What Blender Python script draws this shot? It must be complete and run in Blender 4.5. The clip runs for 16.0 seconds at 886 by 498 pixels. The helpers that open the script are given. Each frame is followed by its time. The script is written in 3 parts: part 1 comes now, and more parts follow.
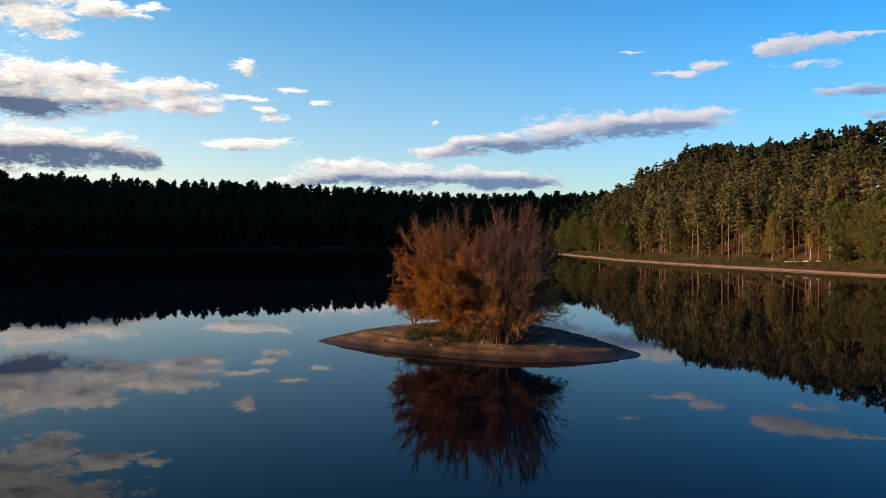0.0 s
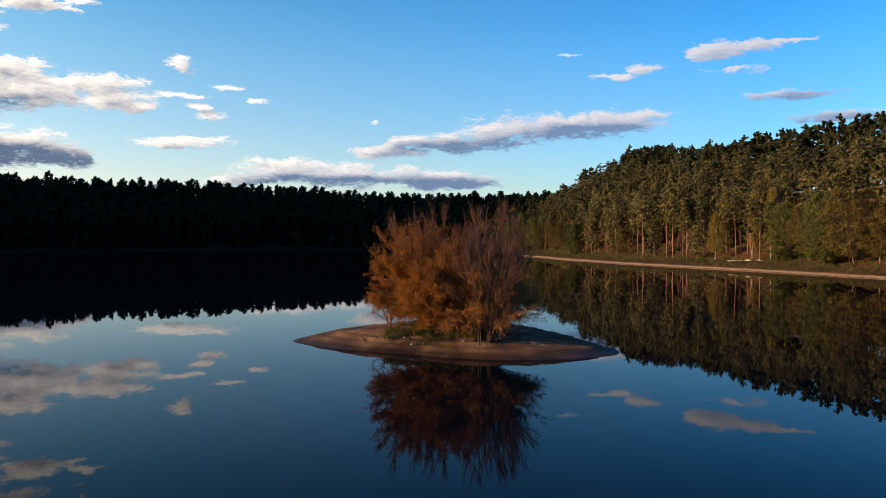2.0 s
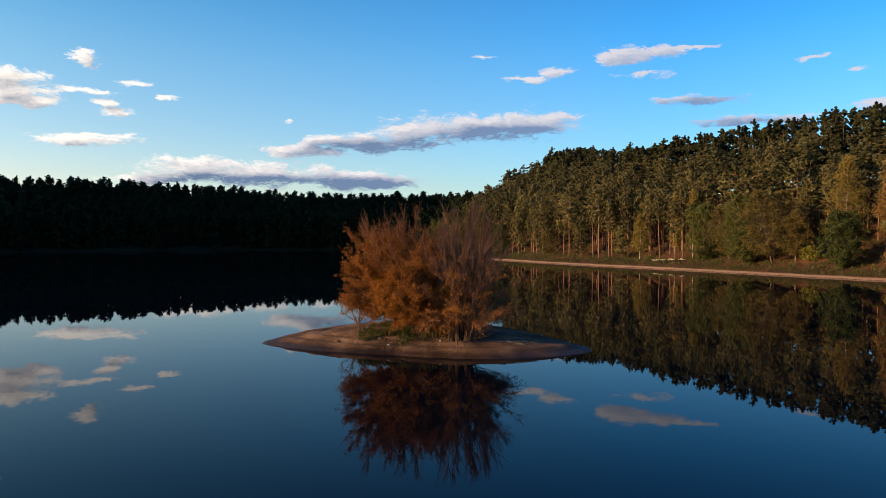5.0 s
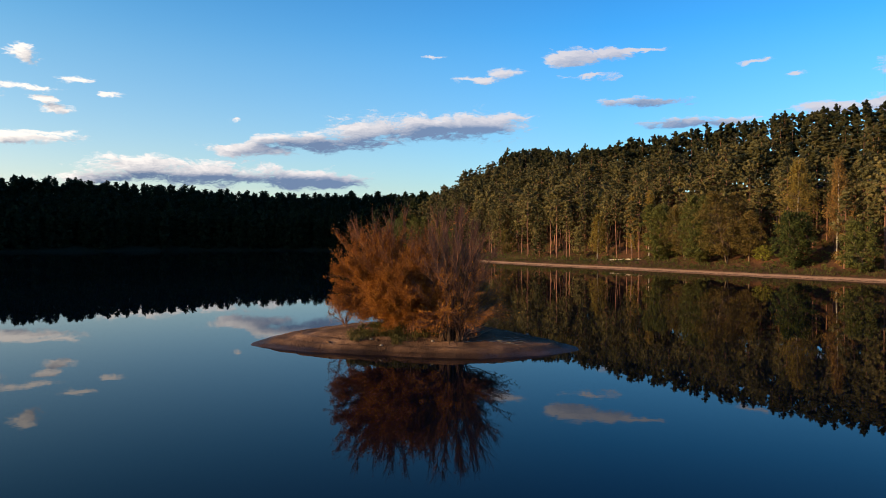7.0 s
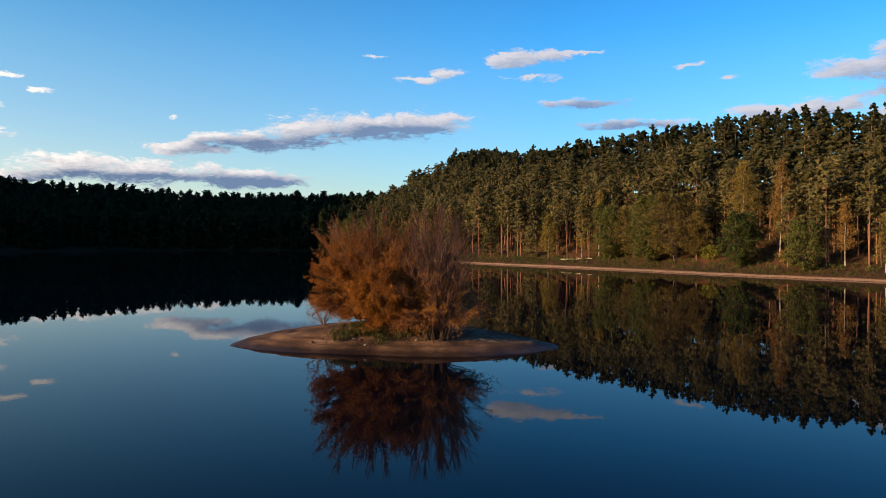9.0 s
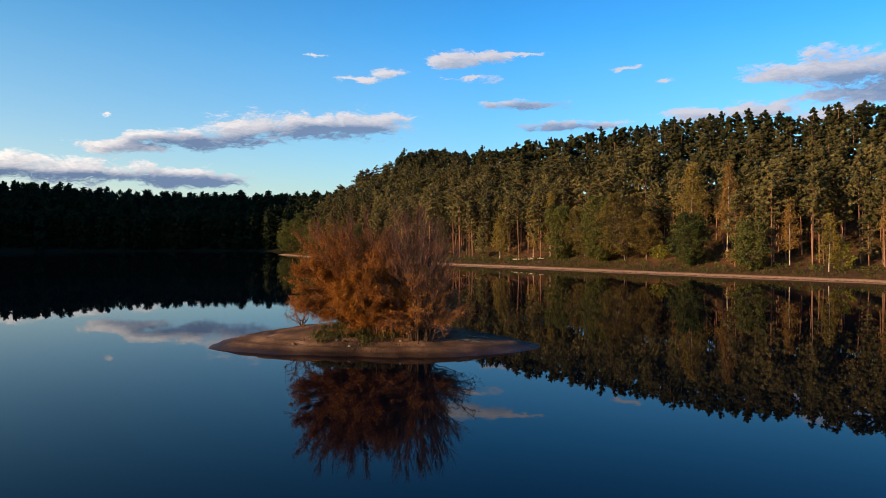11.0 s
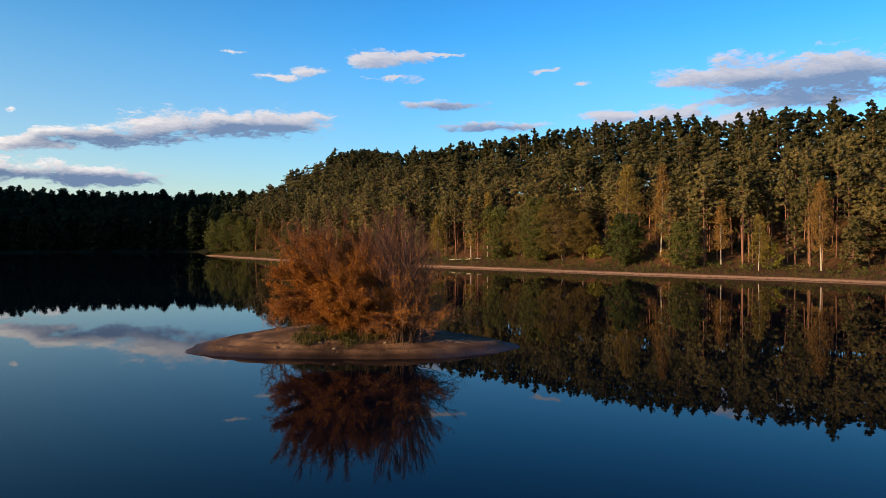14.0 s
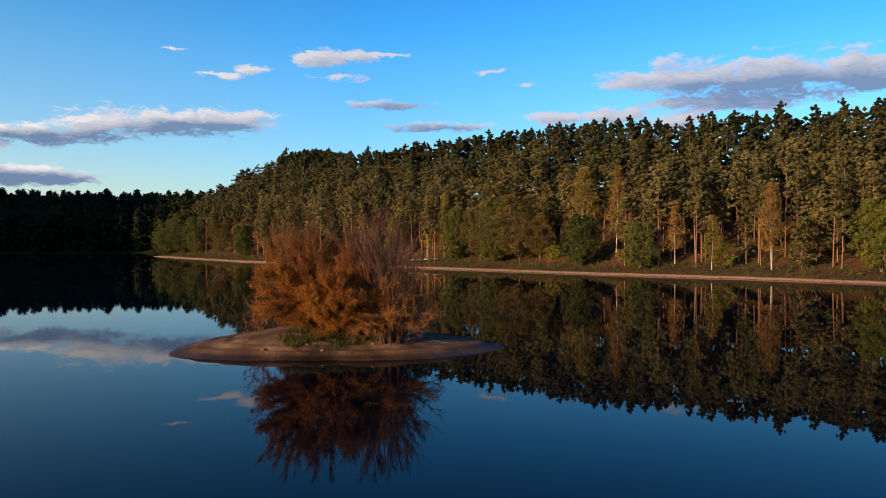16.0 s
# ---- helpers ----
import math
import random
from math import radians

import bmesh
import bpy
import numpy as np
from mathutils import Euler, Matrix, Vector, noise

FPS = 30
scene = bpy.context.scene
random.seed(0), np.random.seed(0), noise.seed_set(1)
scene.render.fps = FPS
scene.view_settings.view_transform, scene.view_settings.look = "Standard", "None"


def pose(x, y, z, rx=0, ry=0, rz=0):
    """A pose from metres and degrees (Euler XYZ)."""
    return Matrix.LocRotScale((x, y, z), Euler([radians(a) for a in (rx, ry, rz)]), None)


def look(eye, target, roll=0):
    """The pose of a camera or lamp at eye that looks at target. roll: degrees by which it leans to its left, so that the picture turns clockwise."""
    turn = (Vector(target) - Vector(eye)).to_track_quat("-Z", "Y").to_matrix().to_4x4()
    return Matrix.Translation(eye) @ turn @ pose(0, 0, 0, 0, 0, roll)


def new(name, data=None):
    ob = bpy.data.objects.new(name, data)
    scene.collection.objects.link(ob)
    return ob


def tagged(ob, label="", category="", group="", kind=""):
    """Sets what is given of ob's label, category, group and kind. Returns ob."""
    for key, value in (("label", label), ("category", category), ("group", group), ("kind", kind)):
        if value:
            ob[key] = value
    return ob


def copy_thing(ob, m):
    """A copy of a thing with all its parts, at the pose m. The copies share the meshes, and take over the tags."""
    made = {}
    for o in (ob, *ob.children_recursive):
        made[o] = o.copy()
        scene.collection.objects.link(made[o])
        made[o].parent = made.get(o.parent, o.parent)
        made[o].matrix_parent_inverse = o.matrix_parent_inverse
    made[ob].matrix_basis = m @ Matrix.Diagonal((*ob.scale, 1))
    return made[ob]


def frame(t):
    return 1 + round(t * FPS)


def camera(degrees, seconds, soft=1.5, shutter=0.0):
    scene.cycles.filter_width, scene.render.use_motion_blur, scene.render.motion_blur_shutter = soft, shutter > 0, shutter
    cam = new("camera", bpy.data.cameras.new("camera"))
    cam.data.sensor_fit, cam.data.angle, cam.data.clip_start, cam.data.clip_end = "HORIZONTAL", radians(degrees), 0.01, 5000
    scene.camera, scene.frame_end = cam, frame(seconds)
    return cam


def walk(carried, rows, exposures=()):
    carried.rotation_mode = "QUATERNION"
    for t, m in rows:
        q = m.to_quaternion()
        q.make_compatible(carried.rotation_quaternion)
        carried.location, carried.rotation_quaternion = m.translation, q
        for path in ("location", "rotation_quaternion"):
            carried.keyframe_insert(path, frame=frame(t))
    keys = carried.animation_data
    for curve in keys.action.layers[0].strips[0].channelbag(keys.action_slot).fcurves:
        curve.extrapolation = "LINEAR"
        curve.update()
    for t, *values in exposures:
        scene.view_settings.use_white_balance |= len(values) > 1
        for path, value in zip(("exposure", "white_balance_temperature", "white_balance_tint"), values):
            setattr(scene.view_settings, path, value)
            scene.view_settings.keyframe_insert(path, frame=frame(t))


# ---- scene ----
cam = camera(56.9, 16.0, soft=0.9)
# seconds, x, y, z, pitch, roll, yaw of the flight round the islet
ROWS = [
    (0.0, 0.00, 0.00, 8.00, -0.93, 0.00, 0.00),
    (0.5, -0.69, 0.09, 7.97, -0.92, -0.02, -1.00),
    (1.0, -1.37, 0.18, 7.94, -0.92, -0.03, -2.00),
    (1.5, -2.06, 0.25, 7.91, -0.91, -0.03, -3.08),
    (2.0, -2.76, 0.32, 7.88, -0.92, -0.02, -4.21),
    (2.5, -3.45, 0.38, 7.86, -0.93, -0.01, -5.18),
    (3.0, -4.12, 0.43, 7.85, -0.92, -0.01, -6.27),
    (3.5, -4.80, 0.48, 7.85, -0.92, 0.01, -7.23),
    (4.0, -5.48, 0.50, 7.86, -0.92, 0.02, -8.22),
    (6.5, -9.11, 0.24, 8.01, -0.91, 0.06, -12.71),
    (7.0, -9.85, 0.21, 8.03, -0.92, 0.06, -13.60),
    (7.5, -10.59, 0.21, 8.04, -0.92, 0.07, -14.53),
    (8.0, -11.32, 0.25, 8.04, -0.93, 0.07, -15.57),
    (8.5, -12.04, 0.34, 8.05, -0.93, 0.08, -16.61),
    (9.0, -12.76, 0.46, 8.05, -0.94, 0.09, -17.66),
    (11.5, -16.25, 1.65, 8.10, -0.93, 0.13, -22.67),
    (12.0, -16.93, 1.91, 8.12, -0.93, 0.13, -23.55),
    (12.5, -17.61, 2.16, 8.14, -0.93, 0.13, -24.49),
    (13.0, -18.27, 2.42, 8.16, -0.93, 0.14, -25.50),
    (13.5, -18.96, 2.67, 8.19, -0.94, 0.16, -26.37),
    (14.0, -19.64, 2.92, 8.21, -0.95, 0.18, -27.24),
    (14.5, -20.33, 3.17, 8.24, -0.96, 0.19, -28.12),
    (15.0, -21.01, 3.41, 8.27, -0.96, 0.21, -29.07),
    (15.5, -21.69, 3.64, 8.29, -0.97, 0.23, -30.10),
    (16.0, -22.36, 3.87, 8.32, -0.96, 0.24, -31.01),
]
walk(cam, [(t, pose(x, y, z, 90 + pitch, roll, yaw)) for t, x, y, z, pitch, roll, yaw in ROWS],
     exposures=[(0.0, 0.85), (16.0, 0.80)])

# ---- sky and sun ----
SUN_AZ, SUN_EL = -95.0, 11.0      # degrees clockwise from +y, and above the horizon
# cloud banks: azimuth, elevation, half width, half height (degrees)
WEST_CLOUDS = [
    (-27.5, 16.4, 7.0, 1.7), (-29.0, 14.6, 4.5, 1.5), (-26.0, 13.4, 2.1, 1.5), (-22.8, 14.4, 3.4, 0.65), (-19.8, 14.7, 2.0, 0.3),
    (-28.5, 9.8, 6.0, 1.5), (-24.0, 10.2, 3.4, 1.1), (-28.0, 8.3, 7.0, 1.2), (-22.0, 9.0, 3.8, 1.2), (-18.6, 9.7, 3.2, 0.8),
    (-17.8, 8.8, 2.8, 0.8), (-16.4, 8.4, 1.7, 0.65), (-13.4, 11.2, 1.0, 0.6), (-10.8, 9.9, 1.2, 0.32), (-13.4, 9.3, 2.3, 0.32),
    (-11.4, 8.0, 1.7, 0.4), (-12.2, 8.6, 1.0, 0.35), (-8.7, 9.0, 1.2, 0.28), (-28.0, 5.4, 5.4, 1.6), (-24.2, 5.6, 4.0, 1.45),
    (-21.1, 5.1, 2.4, 1.0), (-13.4, 6.1, 4.2, 0.45), (-12.2, 6.45, 2.2, 0.35),
]
NORTH_CLOUDS = [
    (0.2, 5.85, 4.2, 0.55), (4.2, 6.4, 4.0, 0.75), (8.4, 7.2, 3.4, 1.25), (12.2, 7.45, 3.8, 1.0), (15.8, 7.7, 3.6, 1.1),
    (18.3, 8.25, 2.4, 0.4), (-7.0, 4.5, 3.8, 0.85), (-2.4, 4.2, 5.4, 0.95), (3.8, 3.9, 5.0, 0.8), (-9.6, 3.8, 3.8, 0.4), (-0.9, 7.9, 0.6, 0.26),
]
EAST_CLOUDS = [
    (22.7, 12.05, 2.3, 0.72), (25.0, 12.25, 2.3, 0.5), (27.2, 12.45, 1.8, 0.2), (16.2, 10.75, 2.2, 0.28), (18.1, 11.2, 1.3, 0.42),
    (23.8, 10.8, 2.2, 0.32), (13.0, 12.25, 1.1, 0.18), (27.6, 9.05, 3.8, 0.42), (30.5, 7.55, 4.8, 0.45), (34.6, 11.2, 1.2, 0.2),
    (36.9, 10.3, 1.0, 0.2), (44.4, 10.3, 2.8, 0.75), (48.0, 10.2, 3.8, 1.5), (52.5, 10.0, 4.6, 1.75), (58.0, 9.9, 5.0, 1.6),
    (63.0, 10.0, 5.0, 1.7), (50.5, 8.7, 6.2, 0.95), (38.8, 8.0, 2.8, 0.55), (42.7, 8.1, 3.2, 0.7), (46.6, 7.6, 2.6, 0.55),
]
CLOUDS = WEST_CLOUDS + NORTH_CLOUDS + EAST_CLOUDS
# the heavier, greyer masses among them
HEAVY = [(-25.5, 4.9, 9.0, 1.0), (-28.5, 8.0, 7.0, 0.8), (8.5, 6.1, 9.5, 0.7), (14.5, 6.9, 5.0, 0.8), (2.0, 3.6, 9.0, 0.6), (-5.0, 3.7, 6.0, 0.5),
         (53.0, 9.2, 9.0, 1.0), (30.0, 7.4, 5.0, 0.5), (28.0, 9.0, 4.0, 0.5)]
world = bpy.data.worlds.new("sky")
scene.world = world
world.use_nodes = True


def node(tree, kind, **values):
    """A node; inputs by name or number, links where the value is a socket."""
    n = tree.nodes.new(kind)
    for key, value in values.items():
        slot = n.inputs[int(key[2:])] if key[2:].isdigit() else n.inputs[key[2:].replace("_", " ")]
        if isinstance(value, bpy.types.NodeSocket):
            tree.links.new(value, slot)
        else:
            slot.default_value = value
    return n


def maths(tree, operation, a, b=0.0, c=0.0, clamp=False):
    n = node(tree, "ShaderNodeMath", i_0=a, i_1=b, i_2=c)
    n.operation, n.use_clamp = operation, clamp
    return n.outputs[0]


def vector(tree, operation, a, b=(0, 0, 0), c=(0, 0, 0)):
    n = node(tree, "ShaderNodeVectorMath", i_0=a, i_1=b, i_2=c)
    n.operation = operation
    return n.outputs["Value"] if operation == "LENGTH" else n.outputs[0]


def blend(tree, factor, a, b, how="MIX"):
    n = tree.nodes.new("ShaderNodeMix")
    n.data_type, n.blend_type = "RGBA", how
    for slot, value in ((0, factor), (6, a), (7, b)):
        if isinstance(value, bpy.types.NodeSocket):
            tree.links.new(value, n.inputs[slot])
        else:
            n.inputs[slot].default_value = value
    return n.outputs[2]


def spread(tree, value, low, high, to_low=0.0, to_high=1.0, smooth=False):
    n = node(tree, "ShaderNodeMapRange", i_Value=value, i_From_Min=low, i_From_Max=high, i_To_Min=to_low, i_To_Max=to_high)
    n.interpolation_type = "SMOOTHSTEP" if smooth else "LINEAR"
    return n.outputs[0]


def build_sky():
    t = world.node_tree
    t.nodes.clear()
    sky = node(t, "ShaderNodeTexSky")
    sky.sky_type, sky.sun_disc, sky.sun_elevation, sky.sun_rotation = "NISHITA", False, radians(SUN_EL), radians(SUN_AZ)
    sky.altitude, sky.air_density, sky.dust_density, sky.ozone_density = 100, 1.0, 0.4, 2.5
    way = node(t, "ShaderNodeSeparateXYZ", i_0=node(t, "ShaderNodeTexCoord").outputs["Generated"])
    az = maths(t, "MULTIPLY", maths(t, "ARCTAN2", way.outputs[0], way.outputs[1]), 57.29578)
    el = maths(t, "MULTIPLY", maths(t, "ARCSINE", way.outputs[2]), 57.29578)
    here = node(t, "ShaderNodeCombineXYZ", i_0=az, i_1=el, i_2=0.0).outputs[0]

    def density(shift):
        p = vector(t, "ADD", here, shift)
        curl = node(t, "ShaderNodeTexNoise", i_Vector=vector(t, "MULTIPLY", p, (0.45, 1.1, 0)), i_Scale=1.0, i_Detail=5.0, i_Roughness=0.62).outputs["Color"]
        bent = vector(t, "MULTIPLY_ADD", curl, (2.6, 1.0, 0), (-1.3, -0.5, 0))
        p = vector(t, "ADD", p, bent)
        near = None
        for a, e, w, h in CLOUDS:
            q = vector(t, "MULTIPLY_ADD", p, (1 / w, 1 / h, 0), (-a / w, -e / h, 0))
            # the small ones are thin and wispy
            r = maths(t, "ADD", vector(t, "LENGTH", q), min(max(0.34 - 0.44 * h, 0.0), 0.22))
            near = r if near is None else maths(t, "SMOOTH_MIN", near, r, 0.25)
        wide = vector(t, "MULTIPLY", p, (0.34, 0.95, 0))
        puff = node(t, "ShaderNodeTexNoise", i_Vector=wide, i_Scale=1.3, i_Detail=6.0, i_Roughness=0.52, i_Distortion=0.35).outputs[0]
        frill = node(t, "ShaderNodeTexNoise", i_Vector=wide, i_Scale=6.5, i_Detail=4.0, i_Roughness=0.6).outputs[0]
        rough = maths(t, "MULTIPLY_ADD", frill, 0.95, maths(t, "MULTIPLY_ADD", puff, 1.9, -1.44))
        return maths(t, "ADD", maths(t, "SUBTRACT", 1.0, near), rough)

    d0, d1 = density((0, 0, 0)), density((-0.45, 0.38, 0))
    mask = spread(t, d0, -0.06, 0.46, smooth=True)
    heavy = None
    for a, e, w, h in HEAVY:
        r = vector(t, "LENGTH", vector(t, "MULTIPLY_ADD", here, (1 / w, 1 / h, 0), (-a / w, -e / h, 0)))
        heavy = r if heavy is None else maths(t, "SMOOTH_MIN", heavy, r, 0.4)
    thick = maths(t, "ADD", spread(t, d0, 0.20, 1.25, 0.0, 0.46), spread(t, heavy, 0.35, 1.45, 0.72, 0.0, smooth=True))
    lit = maths(t, "SUBTRACT", maths(t, "MULTIPLY_ADD", maths(t, "SUBTRACT", d0, d1), 0.62, 0.74), thick, clamp=True)
    # sunward clouds and haze are brighter and warmer
    west = spread(t, az, -30.0, 25.0, 1.0, 0.0)
    top = blend(t, west, (3.1, 3.1, 3.5, 1), (6.2, 5.6, 4.9, 1))
    tone = blend(t, lit, blend(t, west, (0.95, 1.45, 2.4, 1), (0.55, 0.74, 1.15, 1)), top)
    # the clear autumn sky of the film is a deeper blue than the model's, paler towards the sun
    east_tint = blend(t, spread(t, el, 0.0, 14.0), (0.74, 0.90, 1.10, 1), (0.24, 0.84, 1.28, 1))
    west_tint = blend(t, spread(t, el, 0.0, 16.0), (1.56, 1.10, 1.03, 1), (0.74, 1.11, 1.12, 1))
    deep = spread(t, el, 11.0, 24.0, smooth=True)
    east_tint = blend(t, deep, east_tint, (0.12, 0.58, 1.10, 1))
    west_tint = blend(t, deep, west_tint, (0.40, 0.84, 1.10, 1))
    clear = blend(t, 1.0, sky.outputs[0], blend(t, west, east_tint, west_tint), "MULTIPLY")
    both = blend(t, mask, clear, tone)
    ground = node(t, "ShaderNodeBackground", i_Color=both, i_Strength=0.122)
    t.links.new(ground.outputs[0], node(t, "ShaderNodeOutputWorld").inputs[0])


build_sky()
sun = new("sun", bpy.data.lights.new("sun", "SUN"))
sun.data.energy, sun.data.angle, sun.data.color = 5.0, radians(0.53), (1.0, 0.66, 0.30)
sun.matrix_world = look((0, 0, 60), (-math.sin(radians(SUN_AZ)), -math.cos(radians(SUN_AZ)), 60 - math.tan(radians(SUN_EL))))


# ---- materials ----
def material(name, rough=0.8, metal=0.0, gloss=0.08):
    m = bpy.data.materials.new(name)
    m.use_nodes = True
    b = m.node_tree.nodes["Principled BSDF"]
    b.inputs["Roughness"].default_value = rough
    b.inputs["Metallic"].default_value = metal
    b.inputs["Specular IOR Level"].default_value = gloss
    return m, m.node_tree, b


def ramp(t, factor, *stops):
    r = node(t, "ShaderNodeValToRGB", i_0=factor)
    while len(r.color_ramp.elements) < len(stops):
        r.color_ramp.elements.new(0.5)
    for e, (at, colour) in zip(r.color_ramp.elements, stops):
        e.position, e.color = at, (*colour, 1)
    return r.outputs[0]


def place(t):
    return node(t, "ShaderNodeNewGeometry").outputs["Position"]


def grain(t, scale, detail=4.0, rough=0.6, vector=None):
    return node(t, "ShaderNodeTexNoise", i_Vector=vector or place(t), i_Scale=scale, i_Detail=detail, i_Roughness=rough).outputs[0]


def bump(t, b, height, strength, distance):
    t.links.new(node(t, "ShaderNodeBump", i_Strength=strength, i_Distance=distance, i_Height=height).outputs[0], b.inputs["Normal"])


def foliage(name, dark, mid, light, patch=0.12, passing=0.35, fine=0.0):
    """Leaves or needles: colour by leaf, by tree and by patches of the wood, part of the light passes through."""
    m, t, b = material(name, 0.65)
    g = node(t, "ShaderNodeNewGeometry")
    one = node(t, "ShaderNodeObjectInfo").outputs["Random"]
    mixed = maths(t, "MULTIPLY_ADD", g.outputs["Random Per Island"], 0.4,
                  maths(t, "MULTIPLY_ADD", one, 0.34, maths(t, "MULTIPLY_ADD", grain(t, patch, 2.0), 0.8, -0.19)))
    if fine:
        # tufts of needles inside each clump
        tuft = grain(t, fine, 3.0, 0.65)
        mixed = maths(t, "ADD", mixed, maths(t, "MULTIPLY_ADD", tuft, 0.9, -0.45))
        bump(t, b, tuft, 1.0, 0.30)
    colour = ramp(t, mixed, (0.15, dark), (0.5, mid), (0.9, light))
    t.links.new(colour, b.inputs["Base Color"])
    tr = node(t, "ShaderNodeBsdfTranslucent", i_Color=colour)
    mix = node(t, "ShaderNodeMixShader", i_0=passing, i_1=b.outputs[0], i_2=tr.outputs[0])
    t.links.new(mix.outputs[0], t.nodes["Material Output"].inputs[0])
    return m


PINE = foliage("pine_needles", (0.024, 0.029, 0.013), (0.110, 0.102, 0.043), (0.232, 0.190, 0.079), 0.2, fine=5.0)
# the hillside's copy of the needles, darkened in colour for its dimmer side light
HILL_PINE = foliage("dimmed_pine_needles", (0.010, 0.016, 0.008), (0.046, 0.048, 0.022), (0.126, 0.112, 0.047), 0.2, fine=4.0)
# pine needles coloured almost black, so the far wood looks in deep shade
FAR_PINE = foliage("shade_coloured_pine_needles", (0.008, 0.014, 0.006), (0.014, 0.020, 0.008), (0.024, 0.030, 0.012), passing=0.1)
GREEN = foliage("green_leaves", (0.022, 0.036, 0.012), (0.058, 0.070, 0.021), (0.12, 0.118, 0.034), 0.3)
OLIVE = foliage("olive_brown_leaves", (0.045, 0.042, 0.014), (0.10, 0.080, 0.024), (0.17, 0.115, 0.035), 0.3)
YELLOW = foliage("yellowing_birch_leaves", (0.10, 0.085, 0.02), (0.19, 0.14, 0.035), (0.30, 0.20, 0.05), 0.3)
ORANGE = foliage("orange_birch_leaves", (0.12, 0.078, 0.028), (0.22, 0.130, 0.042), (0.34, 0.195, 0.062), 0.3)
LIME = foliage("lime_yellow_leaves", (0.10, 0.11, 0.02), (0.19, 0.18, 0.03), (0.28, 0.25, 0.045), 0.3)
YELLOW_GREEN = foliage("yellow_green_leaves", (0.045, 0.055, 0.012), (0.115, 0.125, 0.024), (0.21, 0.20, 0.038), 0.3)
WILLOW = foliage("rusty_willow_leaves", (0.080, 0.029, 0.009), (0.25, 0.094, 0.017), (0.48, 0.205, 0.029), 0.5, 0.30)
HERB = foliage("bank_grass", (0.020, 0.024, 0.009), (0.046, 0.046, 0.016), (0.10, 0.084, 0.030), 0.6, 0.3)


def bark(name, low, high, scale=6.0):
    m, t, b = material(name, 0.9)
    p = vector(t, "MULTIPLY", place(t), (1, 1, 0.25))
    n = grain(t, scale, 5.0, 0.7, p)
    colour = ramp(t, n, (0.3, low), (0.7, high))
    t.links.new(colour, b.inputs["Base Color"])
    bump(t, b, n, 0.6, 0.04)
    return m


PINE_BARK = bark("pine_bark", (0.11, 0.058, 0.044), (0.29, 0.152, 0.112))
BIRCH_BARK = bark("birch_bark", (0.16, 0.14, 0.115), (0.52, 0.47, 0.41), 2.5)
BROWN_BARK = bark("brown_bark", (0.07, 0.05, 0.035), (0.20, 0.14, 0.10))
TWIG = bark("willow_twigs", (0.085, 0.042, 0.027), (0.235, 0.116, 0.072), 3.0)
WILLOW_BARK = bark("willow_bark", (0.028, 0.018, 0.012), (0.10, 0.058, 0.038), 4.0)
DEAD_WOOD = bark("bleached_wood", (0.30, 0.25, 0.20), (0.60, 0.52, 0.43), 4.0)
DRIFTWOOD = bark("grey_driftwood", (0.10, 0.085, 0.07), (0.24, 0.20, 0.165), 4.0)
DARK_WOOD = bark("hollow_dark_wood", (0.015, 0.012, 0.010), (0.06, 0.045, 0.035), 4.0)


def sand_material():
    m, t, b = material("gravelly_sand", 0.9)
    z = node(t, "ShaderNodeSeparateXYZ", i_0=place(t)).outputs[2]
    n1, n2, n3 = grain(t, 0.35, 3.0), grain(t, 3.5, 6.0, 0.7), grain(t, 22.0, 3.0, 0.6)
    dry = ramp(t, n1, (0.32, (0.060, 0.034, 0.022)), (0.52, (0.150, 0.084, 0.052)), (0.72, (0.30, 0.175, 0.108)))
    dry = blend(t, maths(t, "MULTIPLY", n3, 0.7), dry, blend(t, 1.0, dry, (0.45, 0.42, 0.40, 1), "MULTIPLY"))
    # the wet rim along the water
    edge = maths(t, "ADD", z, maths(t, "MULTIPLY_ADD", n2, 0.16, -0.08))
    wet = spread(t, edge, 0.16, 0.44, 1.0, 0.0)
    dry = blend(t, spread(t, n2, 0.52, 0.70, 0.0, 0.75), dry, blend(t, 1.0, dry, (0.50, 0.48, 0.46, 1), "MULTIPLY"))
    t.links.new(blend(t, wet, dry, blend(t, 1.0, dry, (0.36, 0.36, 0.38, 1), "MULTIPLY")), b.inputs["Base Color"])
    t.links.new(maths(t, "MULTIPLY_ADD", wet, -0.45, 0.92), b.inputs["Roughness"])
    bump(t, b, maths(t, "ADD", maths(t, "MULTIPLY", n2, 0.7), maths(t, "MULTIPLY", n3, 0.4)), 0.9, 0.16)
    return m


